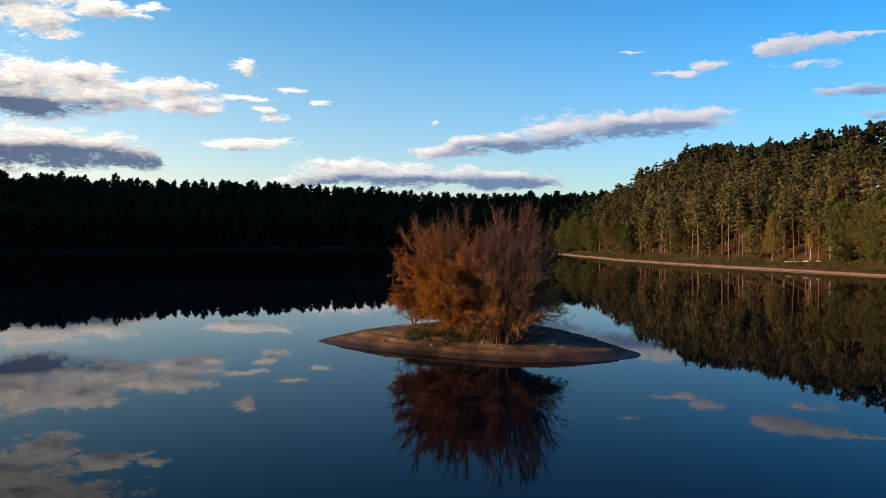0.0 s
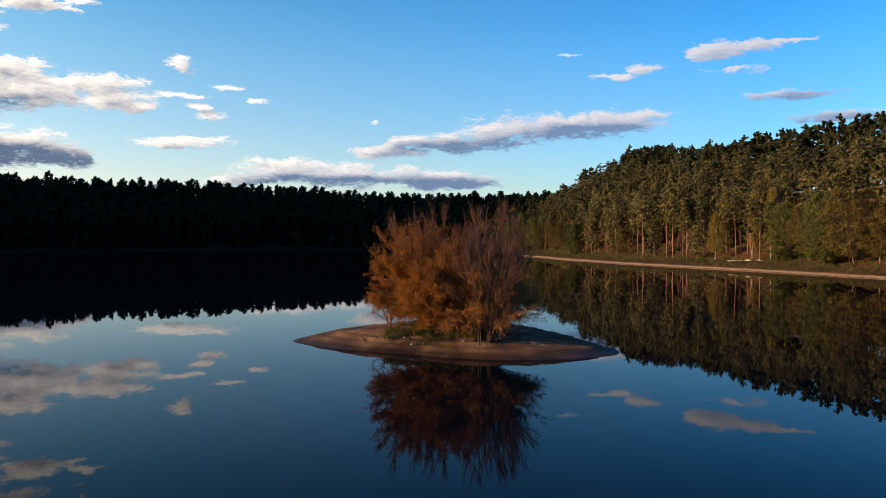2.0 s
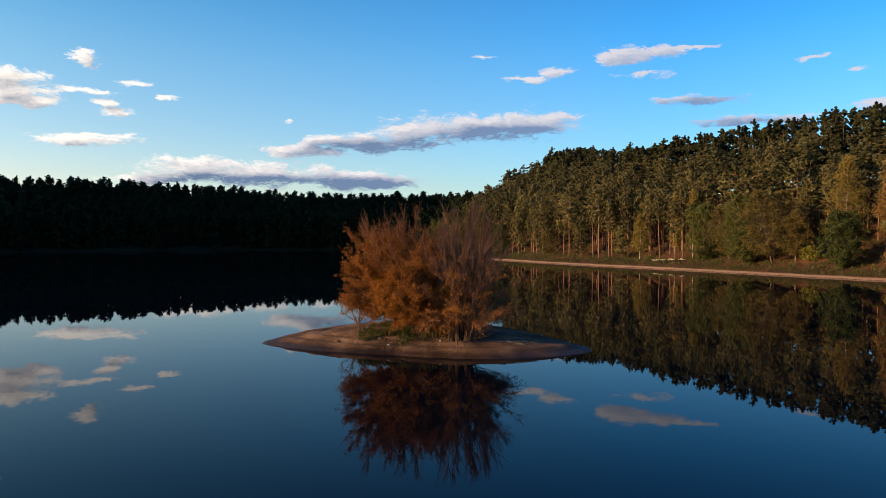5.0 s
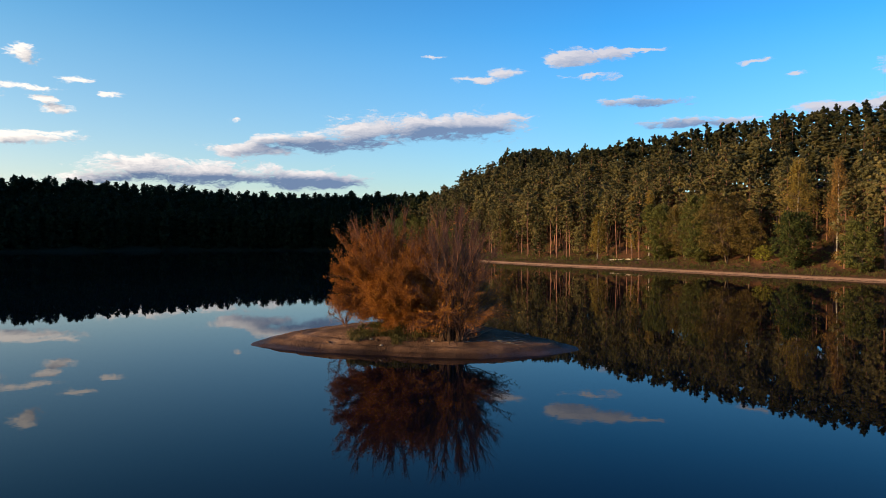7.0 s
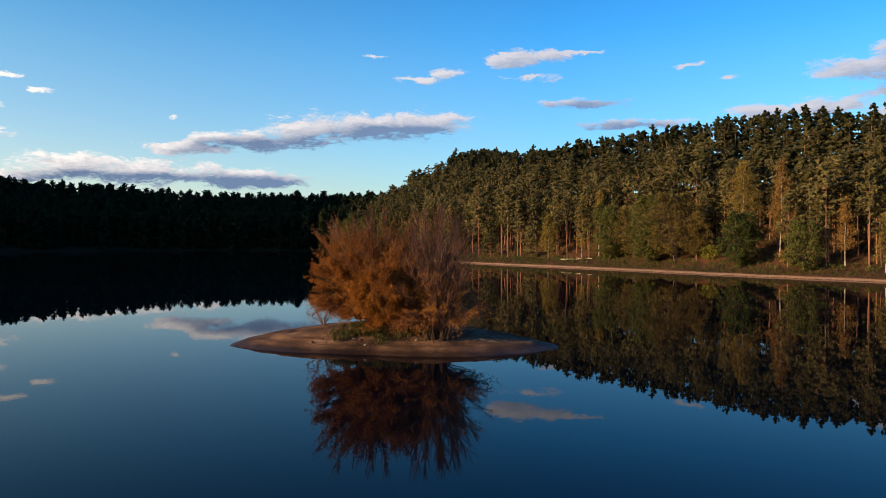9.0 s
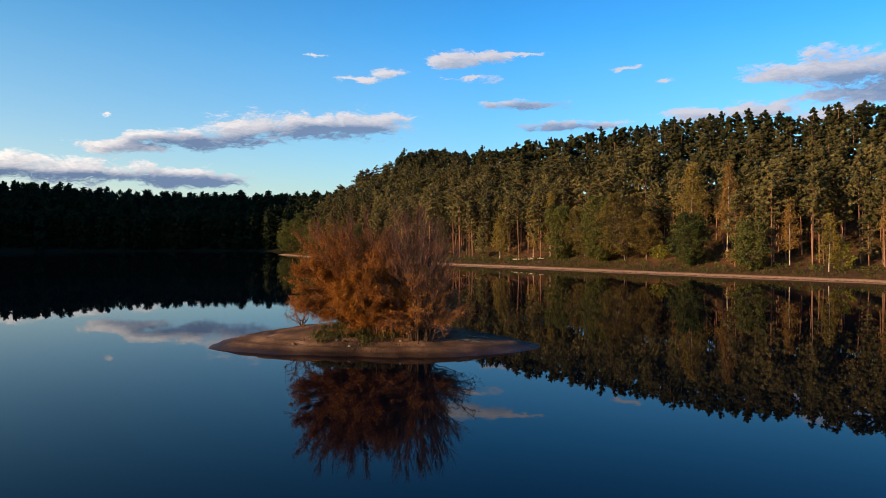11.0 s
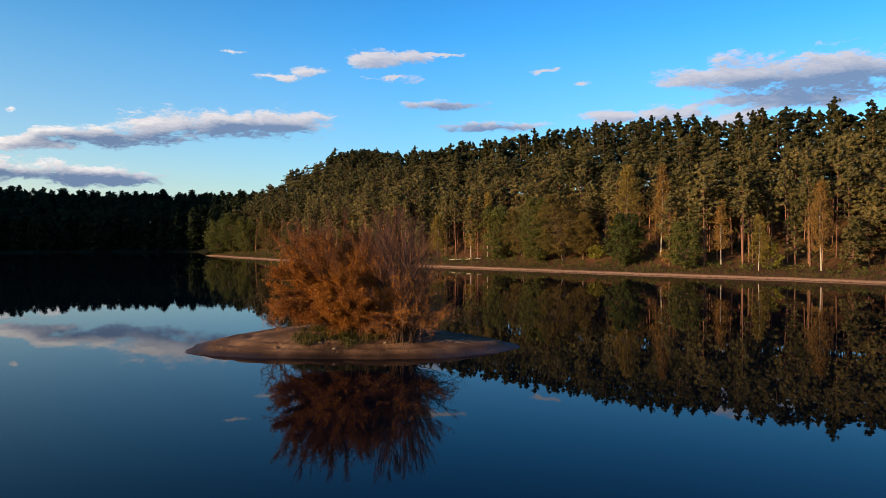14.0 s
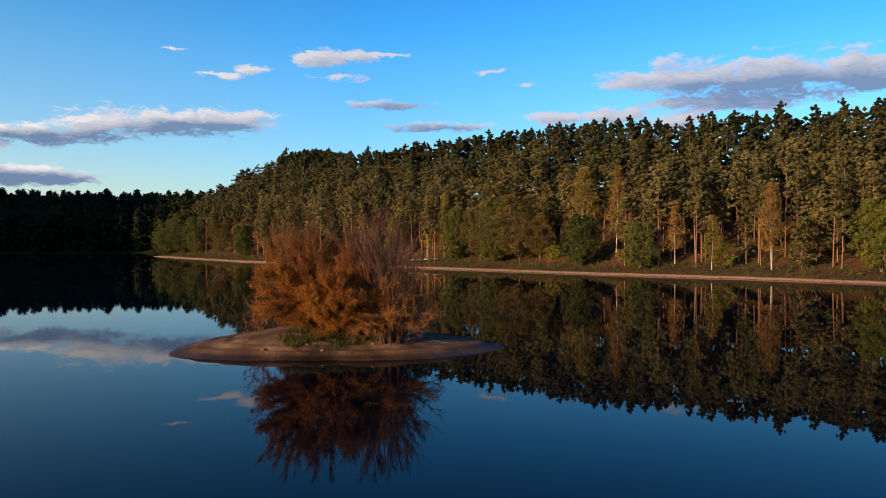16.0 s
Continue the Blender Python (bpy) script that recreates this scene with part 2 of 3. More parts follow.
def ground_material():
    """Wet rim, sandy beach, then needle litter with moss and grass under the trees."""
    m, t, b = material("lake_ground", 0.92)
    z = node(t, "ShaderNodeSeparateXYZ", i_0=place(t)).outputs[2]
    n1, n2, n3 = grain(t, 0.08, 4.0), grain(t, 1.2, 6.0, 0.7), grain(t, 6.0, 4.0)
    sand = ramp(t, n2, (0.3, (0.27, 0.15, 0.092)), (0.7, (0.50, 0.31, 0.20)))
    litter = ramp(t, maths(t, "MULTIPLY_ADD", n1, 0.5, maths(t, "MULTIPLY", n2, 0.5)), (0.3, (0.026, 0.029, 0.011)), (0.48, (0.065, 0.036, 0.019)), (0.7, (0.165, 0.073, 0.040)))
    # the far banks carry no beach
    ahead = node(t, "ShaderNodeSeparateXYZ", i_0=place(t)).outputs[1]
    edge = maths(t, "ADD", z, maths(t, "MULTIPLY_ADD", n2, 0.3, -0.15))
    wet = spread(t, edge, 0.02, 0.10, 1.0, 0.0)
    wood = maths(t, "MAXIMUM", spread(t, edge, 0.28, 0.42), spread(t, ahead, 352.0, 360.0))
    # far-bank litter coloured near black, standing for the shade under the wood
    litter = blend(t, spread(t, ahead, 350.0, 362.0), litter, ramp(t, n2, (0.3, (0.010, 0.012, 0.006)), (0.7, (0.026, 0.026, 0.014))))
    beach = blend(t, wet, sand, blend(t, 1.0, sand, (0.35, 0.33, 0.33, 1), "MULTIPLY"))
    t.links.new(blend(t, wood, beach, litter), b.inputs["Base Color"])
    bump(t, b, maths(t, "ADD", n2, maths(t, "MULTIPLY", n3, 0.4)), 0.8, 0.25)
    return m


def water_material():
    m, t, b = material("lake_water", 0.0, gloss=0.5)
    b.inputs["Base Color"].default_value = (0.0005, 0.0018, 0.0050, 1)
    b.inputs["IOR"].default_value = 1.11
    b.inputs["Specular Tint"].default_value = (0.88, 0.82, 1.0, 1)
    p = place(t)
    breeze = spread(t, grain(t, 0.012, 3.0, 0.6, p), 0.40, 0.72)
    t.links.new(maths(t, "MULTIPLY_ADD", breeze, 0.03, 0.006), b.inputs["Roughness"])
    swell = grain(t, 0.5, 3.0, 0.5, p)
    ripple = grain(t, 2.6, 3.0, 0.5, p)
    high = maths(t, "ADD", maths(t, "MULTIPLY", swell, 0.003), maths(t, "MULTIPLY", maths(t, "MULTIPLY", ripple, 0.0038), maths(t, "ADD", breeze, 0.06)))
    bump(t, b, high, 0.30, 1.0)
    return m


SAND, GROUND, WATER = sand_material(), ground_material(), water_material()


# ---- mesh helpers ----
def tri_mesh(name, v, f, mat, smooth=False):
    v, f = np.asarray(v, np.float32), np.asarray(f, np.int32)
    me = bpy.data.meshes.new(name)
    me.vertices.add(len(v))
    me.vertices.foreach_set("co", v.ravel())
    me.loops.add(f.size)
    me.loops.foreach_set("vertex_index", f.ravel())
    me.polygons.add(len(f))
    me.polygons.foreach_set("loop_start", np.arange(0, f.size, f.shape[1], dtype=np.int32))
    me.polygons.foreach_set("use_smooth", np.full(len(f), smooth))
    me.materials.append(mat)
    me.update(calc_edges=True)
    return me


def part(name, geometry, mat, parent, label="", smooth=False):
    ob = new(name, tri_mesh(name, *geometry, mat, smooth))
    ob.parent = parent
    return tagged(ob, label)


def thing(name, label, category, group="", kind=""):
    return tagged(new(name), label, category, group, kind)


def join(pieces):
    vs, fs, n = [], [], 0
    for v, f in pieces:
        vs.append(v)
        fs.append(f + n)
        n += len(v)
    return np.concatenate(vs), np.concatenate(fs)


def tube(points, radii, sides=5):
    """A closed tapering tube along points, in triangles."""
    pts, radii = np.asarray(points, float), np.asarray(radii, float)
    d = np.gradient(pts, axis=0)
    d /= np.linalg.norm(d, axis=1)[:, None] + 1e-9
    ref = np.array([0.0, 0.0, 1.0]) if abs(d[0, 2]) < 0.9 else np.array([1.0, 0.0, 0.0])
    a = np.cross(d, ref)
    a /= np.linalg.norm(a, axis=1)[:, None] + 1e-9
    b = np.cross(d, a)
    w = np.arange(sides) * 2 * np.pi / sides
    v = (pts[:, None] + radii[:, None, None] * (np.cos(w)[None, :, None] * a[:, None] + np.sin(w)[None, :, None] * b[:, None])).reshape(-1, 3)
    i, j = np.meshgrid(np.arange(len(pts) - 1), np.arange(sides), indexing="ij")
    p, q = i * sides + j, i * sides + (j + 1) % sides
    f = np.concatenate([np.stack([p, q, q + sides], -1).reshape(-1, 3), np.stack([p, q + sides, p + sides], -1).reshape(-1, 3)])
    return v, f


def unit(rng, n):
    u = rng.normal(size=(n, 3))
    return u / np.linalg.norm(u, axis=1)[:, None]


def sprays(rng, centres, radius, count, size, flat=0.6, long=1.0, shell=0.45, loose=1.2, slim=0.75):
    """count small leaf faces round each centre, in a flattened ball; each its own triangle.
    shell: small for leaves near the ball's surface; loose: how far a leaf turns from facing outward."""
    k = len(centres)
    n = k * count
    c = np.repeat(np.asarray(centres, float), count, 0)
    r = np.repeat(np.broadcast_to(radius, (k,)), count)[:, None]
    out = unit(rng, n)
    off = out * rng.random((n, 1)) ** shell * r
    off[:, 2] *= flat
    c = c + off
    face = out + loose * unit(rng, n)
    u = np.cross(face, unit(rng, n))
    u /= np.linalg.norm(u, axis=1)[:, None] + 1e-9
    w = np.cross(face, u)
    w /= np.linalg.norm(w, axis=1)[:, None] + 1e-9
    s = size * rng.uniform(0.6, 1.35, (n, 1))
    v = np.stack([c + u * s * long, c - u * s * 0.5 * long + w * s * slim, c - u * s * 0.5 * long - w * s * slim], 1).reshape(-1, 3)
    return v, np.arange(len(v)).reshape(-1, 3)


# ---- the lie of the land ----
# waterline of the lake, clockwise from the near end of the sandy shore
LAKE = np.array([
    (118, -160), (116, -60), (112, 20), (110, 50), (107, 80), (102, 106), (95, 126), (88, 147), (82, 168), (76, 190), (69, 212),
    (62, 235), (57, 262), (53, 295), (51, 322), (49.5, 338), (48, 352), (54, 369), (70, 386), (84, 402), (80, 425), (50, 452), (0, 474),
    (-40, 482), (-80, 470), (-125, 452), (-170, 421), (-210, 378), (-262, 320), (-330, 230), (-390, 60), (-380, -150), (-150, -260)], float)


def shore_distance(x, y):
    """Metres inland from the waterline; negative on the lake."""
    p = np.stack([np.asarray(x, float).ravel(), np.asarray(y, float).ravel()], 1)
    best, inside = np.full(len(p), 1e9), np.zeros(len(p), bool)
    for a, b in zip(LAKE, np.roll(LAKE, -1, 0)):
        ab = b - a
        s = np.clip(((p - a) @ ab) / (ab @ ab), 0, 1)
        best = np.minimum(best, np.hypot(*(p - a - s[:, None] * ab).T))
        cross = (a[1] > p[:, 1]) != (b[1] > p[:, 1])
        inside ^= cross & (p[:, 0] < (b[0] - a[0]) * (p[:, 1] - a[1]) / (b[1] - a[1] + 1e-12) + a[0])
    return np.where(inside, -best, best).reshape(np.shape(x))


def land(x, y):
    x, y = np.asarray(x, float), np.asarray(y, float)
    d = shore_distance(x, y)
    # the far banks are steep, with hardly a beach
    d = np.where((d > 0) & ((y > 366) | (x < -30)), np.where(d < 3, d * 3.2, d + 6.6), d)
    d = d + 0.5 * np.sin(x * 0.31 + y * 0.17) + 0.35 * np.sin(y * 0.53 - x * 0.2)
    z = np.interp(d, [-60, -10, 0, 1.2, 1.5, 2.9, 4.0, 12, 25, 52, 80, 200, 2500], [-5, -1.3, 0, 0.13, 0.25, 0.34, 0.80, 2.1, 6.9, 19.4, 22.5, 25, 25])
    rough = np.clip((d - 8) / 20, 0, 1)
    z = z + rough * (1.3 * np.sin(x * 0.045 + 1.3) * np.sin(y * 0.038) + 0.5 * np.sin(x * 0.17 + y * 0.11) + 0.25 * np.sin(y * 0.4 + x * 0.33))
    z = np.where((y > 372) & (x > -60) & (d > 0), z * (1 - 0.30 * np.clip((x + 60) / 60, 0, 1)), z)
    z = z + np.where((y > 366) | (x < -30), 9.0 * np.clip((d - 58) / 30, 0, 1) * np.clip((-x - 10) / 40, 0, 1), 0)
    # the knoll behind the point
    z = z + rough * 6.0 * np.exp(-((x - 96) / 38) ** 2 - ((y - 340) / 34) ** 2)
    # an unseen high ridge added west of the lake, to shade the far wood
    return z + 165 * np.exp(-((x + 500) / 85) ** 2) / (1 + np.exp((395 - y) / 9)) / (1 + np.exp((y - 690) / 12))


def build_ground():
    xs = np.unique(np.concatenate([np.linspace(-2500, -440, 14), np.arange(-420, 44, 8.0), np.arange(44, 136, 1.6), np.arange(136, 240, 5.0), np.linspace(250, 2500, 16)]))
    ys = np.unique(np.concatenate([np.linspace(-2500, -300, 14), np.arange(-280, 30, 14.0), np.arange(30, 400, 2.4), np.arange(400, 640, 6.0), np.linspace(650, 2500, 16)]))
    gx, gy = np.meshgrid(xs, ys, indexing="ij")
    v = np.stack([gx, gy, land(gx, gy)], -1).reshape(-1, 3)
    n = len(ys)
    i, j = np.meshgrid(np.arange(len(xs) - 1), np.arange(n - 1), indexing="ij")
    p = (i * n + j).ravel()
    f = np.stack([p, p + n, p + n + 1, p + 1], 1)
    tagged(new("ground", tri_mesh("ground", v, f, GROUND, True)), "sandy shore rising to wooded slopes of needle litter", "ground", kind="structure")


def build_water():
    v = [(-460, -320, 0), (160, -320, 0), (160, 540, 0), (-460, 540, 0)]
    tagged(new("water", tri_mesh("water", v, [(0, 1, 2, 3)], WATER)), "calm dark blue lake mirroring sky and trees", "water", kind="structure")


build_ground()
build_water()

# ---- the islet ----
ISLET = np.array([(-9.6, 62.2), (-7.4, 59.1), (-5.2, 57.2), (-3.0, 55.8), (-0.9, 54.5), (1.2, 53.2), (3.2, 52.1), (5.2, 51.6), (7.3, 51.5), (9.5, 52.0),
                  (11.6, 52.6), (13.2, 53.6), (13.4, 55.0), (12.7, 57.8), (12.0, 61.5), (11.0, 65.0), (9.5, 69.0), (6.5, 72.0), (1.0, 72.6), (-4.0, 70.2), (-7.8, 66.6)])
MIDDLE = np.array([2.6, 60.5])


def islet_rim():
    """Radius of the islet's waterline by angle, rounded."""
    w = ISLET - MIDDLE
    a, r = np.arctan2(w[:, 1], w[:, 0]), np.hypot(*w.T)
    o = np.argsort(a)
    return np.concatenate([a[o] - 2 * np.pi, a[o], a[o] + 2 * np.pi]), np.tile(r[o], 3)


RIM_A, RIM_R = islet_rim()


def islet_height(x, y):
    x, y = np.asarray(x, float), np.asarray(y, float)
    a, r = np.arctan2(y - MIDDLE[1], x - MIDDLE[0]), np.hypot(x - MIDDLE[0], y - MIDDLE[1])
    rim = sum(np.interp(a + s, RIM_A, RIM_R) for s in (-0.08, -0.04, 0, 0.04, 0.08)) / 5
    rim = rim + 0.10 * np.sin(a * 13) + 0.06 * np.sin(a * 29 + 1)
    s = r / rim
    z = np.interp(s, [0, 0.25, 0.5, 0.7, 0.8, 0.86, 0.93, 1.0, 1.12, 1.5], [1.28, 1.24, 1.02, 0.70, 0.52, 0.40, 0.19, 0.0, -0.35, -2.2])
    # shallow ridges left by falling water, and ruts
    z = z + np.clip(1 - s, 0, 1) * (0.24 * np.sin(s * 46 + 0.6 * np.sin(a * 3)) * np.clip((s - 0.55) * 8, 0, 1) + 0.06 * np.sin(x * 1.9 + y * 0.6) + 0.05 * np.sin(y * 2.3 - x))
    return z


def build_islet():
    na, nr = 240, 70
    a = np.linspace(0, 2 * np.pi, na, endpoint=False)
    s = np.linspace(0.0, 1.45, nr) ** 0.8
    rim = np.interp(a, RIM_A, RIM_R)
    r = s[:, None] / s[-1] * 1.45 * rim[None, :]
    x, y = MIDDLE[0] + r * np.cos(a), MIDDLE[1] + r * np.sin(a)
    v = np.stack([x, y, islet_height(x, y)], -1).reshape(-1, 3)
    i, j = np.meshgrid(np.arange(nr - 1), np.arange(na), indexing="ij")
    p, q = i * na + j, i * na + (j + 1) % na
    f = np.stack([p, q, q + na, p + na], -1).reshape(-1, 4)
    tagged(new("islet", tri_mesh("islet", v, f, SAND, True)), "low bare islet of brown gravelly sand with wet rim", "island", kind="structure")


build_islet()

# ---- trees ----
def pine(seed, high, bare, reach, step=1.0):
    """A Scots pine: trunk, whorls of branches, and where its clumps of needles sit. bare: where the crown begins."""
    rng = np.random.default_rng(seed)
    s = np.linspace(0, 1, 7)
    line = np.stack([rng.normal(0, 0.014) * high * s + 0.15 * np.sin(s * 4 + seed), rng.normal(0, 0.014) * high * s, s * high], 1)
    line[:, :2] -= line[0, :2]
    line[0, 2] = -0.6
    trunk = tube(line, 0.125 * (high / 19) * (1.08 - s) + 0.02, 6)
    arms, tips, puffs = [], [], []
    z = bare * high
    while z < high * 0.96:
        q = (z / high - bare) / (1 - bare)
        wide = reach * ((1 - q) ** 0.52 * min(1.0, q / 0.2 + 0.35) ** 0.5 * 1.12 + 0.08) * rng.uniform(0.72, 1.14)
        at = np.array([np.interp(z, line[:, 2], line[:, 0]), np.interp(z, line[:, 2], line[:, 1]), z])
        turn = rng.uniform(0, 6.28)
        for b in range(rng.integers(3, 6)):
            w = turn + b * 1.4 + rng.normal(0, 0.4)
            length = max(0.4, wide * rng.uniform(0.5, 1.12))
            rise = rng.uniform(-0.10, 0.30) + 0.55 * q
            end = at + length * np.array([np.cos(w), np.sin(w), rise])
            if length > 1.2:
                arms.append(tube([at, (at + end) / 2 - (0, 0, 0.08 * length), end], [0.05, 0.03, 0.012], 3))
            for u in np.arange(1.0, 0.3 if q < 0.55 else 0.05, -0.50 * step / max(length, 0.7)):
                tips.append(at + (end - at) * u + rng.normal(0, 0.24, 3) * (1, 1, 0.7))
                puffs.append(rng.uniform(0.30, 0.66) * step)
        z += rng.uniform(0.70, 1.15) * step * high / 19
    for k in range(6):
        off = 0.08 + 0.13 * k
        tips.append(np.array([line[-1, 0] + rng.normal(0, off), line[-1, 1] + rng.normal(0, off), high - 0.3 - 0.34 * k]))
        puffs.append((rng.uniform(0.26, 0.42) + 0.04 * k) * step)
    return trunk, join(arms), np.array(tips), np.array(puffs), rng


def hearts(rng, centres, radius):
    """The thick inside of each clump of needles: a small ragged lump."""
    n = len(centres)
    axes = np.array([(1, 0, 0), (0, 1, 0), (-1, 0, 0), (0, -1, 0), (0, 0, 1), (0, 0, -1)], float)
    a = rng.uniform(0, 6.28, n)[:, None]
    c = axes[None] * (radius[:, None] * rng.uniform(0.40, 1.25, (n, 6)))[..., None] * (1, 1, 0.72)
    c = np.stack([c[..., 0] * np.cos(a) - c[..., 1] * np.sin(a), c[..., 0] * np.sin(a) + c[..., 1] * np.cos(a), c[..., 2]], -1)
    sides = np.array([(k, (k + 1) % 4, 4) for k in range(4)] + [((k + 1) % 4, k, 5) for k in range(4)])
    return (c + centres[:, None]).reshape(-1, 3), (sides[None] + 6 * np.arange(n)[:, None, None]).reshape(-1, 3)


def pine_set(seed, high, bare, reach, dense, size, step=1.0, slim=0.42, solid=True):
    trunk, arms, tips, puffs, rng = pine(seed, high, bare, reach, step)
    needles = sprays(rng, tips, puffs * 1.06, dense, size, 0.92, 2.0, 0.30, 0.95, slim)
    return trunk, arms, join([hearts(rng, tips, puffs), needles]) if solid else needles


def broadleaf(seed, high, wide, bare, clumps, dense, size, droop=0.0, multi=1, shape=0.55):
    """A leafy tree: stems, limbs and leaf clumps in an uneven crown."""
    rng = np.random.default_rng(seed)
    wood, tips = [], []
    stems = []
    for m in range(multi):
        k = 6
        s = np.linspace(0, 1, k)
        out = rng.uniform(0.1, 0.24) * high * (multi > 1)
        w = m * 6.28 / multi + rng.uniform(0, 1)
        line = np.stack([np.cos(w) * out * s + 0.15 * np.sin(s * 5 + seed), np.sin(w) * out * s + 0.12 * np.cos(s * 4 + m) - 0.12, s * high * 0.93], 1)
        line[0, 2] = -0.5
        stems.append(tube(line, (0.0075 * high) * (1.1 - s) + 0.015, 6))
        for c in range(clumps // multi):
            q = rng.uniform(0, 1) ** 0.9
            z = high * (bare + (1 - bare) * q * 0.92)
            at = np.array([np.interp(z * 0.9, line[:, 2], line[:, 0]), np.interp(z * 0.9, line[:, 2], line[:, 1]), z * 0.9])
            bulge = np.sin(np.pi * np.clip(q ** shape, 0.04, 0.97)) ** 0.7
            w = rng.uniform(0, 6.28)
            r = wide * bulge * rng.uniform(0.25, 1.05)
            end = np.array([at[0] + np.cos(w) * r, at[1] + np.sin(w) * r, z + 0.18 * r - droop * r * rng.uniform(0.3, 1.0)])
            if c % 2 == 0:
                wood.append(tube([at, (at + end) / 2 + (0, 0, 0.12 * r), end], [0.05, 0.03, 0.01], 3))
            tips.append(end)
    return stems, join(wood), sprays(rng, np.array(tips), rng.uniform(0.45, 1.0, len(tips)), dense, size, 0.75 + droop * 0.5, 1.2, 0.30, 0.9)


def tree_thing(name, label, category, group, stems, wood, crown, bark_mat, leaf_mat):
    t = thing(name, label, category, group)
    for s in stems:
        part("trunk", s, bark_mat, t, smooth=True)
    tagged(part("branch_frame", wood, PINE_BARK if bark_mat == PINE_BARK else BROWN_BARK, t), kind="stuff")
    tagged(part("crown", crown, leaf_mat, t), kind="stuff")
    return t


def put(proto, x, y, turn, wide=1.0, tall=1.0):
    ob = copy_thing(proto, pose(x, y, float(land(np.array([x]), np.array([y]))[0]), 0, 0, turn))
    ob.scale = (wide, wide, tall)
    return ob


def drop(proto):
    """Takes a pattern tree away once its copies stand."""
    for o in (*proto.children_recursive, proto):
        bpy.data.objects.remove(o)


# trees that can be told apart along the sandy shore: kind, x, y, height, half width
NEAR_TREES = [
    ("orange_birch", 107.4, 125.6, 13.8, 2.0), ("yellow_birch", 105.8, 114.5, 11.3, 2.1), ("lime_bush", 109.0, 114.2, 5.2, 2.5),
    ("orange_birch", 110.3, 104.3, 17.2, 2.6), ("young_pine", 113.0, 99.7, 9.9, 2.6), ("yellowing_tree", 115.8, 86.2, 13.2, 4.5),
    ("green_tree", 100.6, 128.9, 10.2, 3.6), ("orange_bush", 103.1, 137.0, 3.0, 1.6), ("yellow_birch", 101.5, 148.0, 22.5, 4.3),
    ("green_tree", 98.1, 144.7, 12.0, 4.2), ("lime_bush", 98.7, 155.3, 3.4, 2.4), ("olive_tree", 94.0, 161.4, 16.8, 6.6),
]
FAR_TREES = [
    ("olive_tree", 97.2, 158.0, 11.5, 3.8), ("green_tree", 91.3, 168.3, 16.5, 4.9), ("olive_tree", 92.5, 176.5, 13.5, 4.4),
    ("green_tree", 90.3, 185.1, 14.6, 4.4), ("yellow_birch", 88.5, 196.7, 17.0, 1.9), ("yellow_birch", 90.5, 191.0, 18.2, 1.7),
    ("yellow_birch", 82.8, 205.3, 12.8, 2.9), ("green_tree", 53.0, 349.0, 13.0, 6.0), ("green_tree", 57.5, 340.0, 17.0, 6.5), ("green_tree", 60.0, 326.0, 15.0, 5.5),
    ("olive_tree", 61.5, 300.0, 13.0, 4.5), ("green_tree", 63.5, 278.0, 11.0, 4.0), ("olive_tree", 70.0, 246.0, 8.5, 3.0),
    ("orange_birch", 105.5, 141.0, 21.5, 2.8), ("green_tree", 56.0, 358.0, 15.0, 6.0), ("young_pine", 80.5, 212.0, 9.0, 2.4),
    ("green_tree", 119.0, 73.0, 12.0, 4.0), ("young_pine", 74.5, 228.0, 10.0, 2.6),
]
SHORE_TREES = NEAR_TREES + FAR_TREES


def build_shore_trees():
    kinds = {
        "yellow_birch": ("slender birch with white trunk and yellowing leaves on the shore", "birch", BIRCH_BARK, YELLOW,
                         dict(bare=0.18, clumps=150, dense=34, size=0.13, droop=0.7)),
        "orange_birch": ("birch with white trunk and orange autumn leaves on the shore", "birch", BIRCH_BARK, ORANGE,
                         dict(bare=0.22, clumps=140, dense=34, size=0.13, droop=0.7)),
        "green_tree": ("dense dark green leafy tree at the edge of the wood", "tree", BROWN_BARK, GREEN,
                       dict(bare=0.03, clumps=270, dense=38, size=0.16, multi=3)),
        "yellowing_tree": ("leafy tree turning yellow green at the edge of the wood", "tree", BROWN_BARK, YELLOW_GREEN,
                           dict(bare=0.06, clumps=260, dense=36, size=0.15, multi=2)),
        "olive_tree": ("spreading olive brown oak with thin autumn crown", "oak", BROWN_BARK, OLIVE,
                       dict(bare=0.10, clumps=280, dense=30, size=0.14, multi=2)),
        "lime_bush": ("small lime yellow bush below the pines", "bush", BROWN_BARK, LIME,
                      dict(bare=0.05, clumps=80, dense=20, size=0.18, multi=3)),
        "orange_bush": ("low orange brown bush below the pines", "bush", BROWN_BARK, ORANGE,
                        dict(bare=0.05, clumps=40, dense=20, size=0.15, multi=3)),
    }
    for i, (kind, x, y, high, wide) in enumerate(SHORE_TREES):
        if kind == "young_pine":
            trunk, arms, crown = pine_set(60 + i, high, 0.12, wide, 8, 0.09, 0.8)
            t = tree_thing(kind, "young pine with low dense crown on the shore", "pine", "leafy trees along the sandy shore", [trunk], arms, crown, PINE_BARK, PINE)
        else:
            label, category, bark_mat, leaf_mat, how = kinds[kind]
            how = dict(how)
            how["clumps"] = int(how["clumps"] * min(2.2, max(0.6, wide * high / 38)))
            stems, wood, crown = broadleaf(40 + i, high, wide, **how)
            t = tree_thing(kind, label, category, "leafy trees along the sandy shore", stems, wood, crown, bark_mat, leaf_mat)
        t.matrix_basis = pose(x, y, float(land(np.array([x]), np.array([y]))[0]), 0, 0, i * 47)


build_shore_trees()


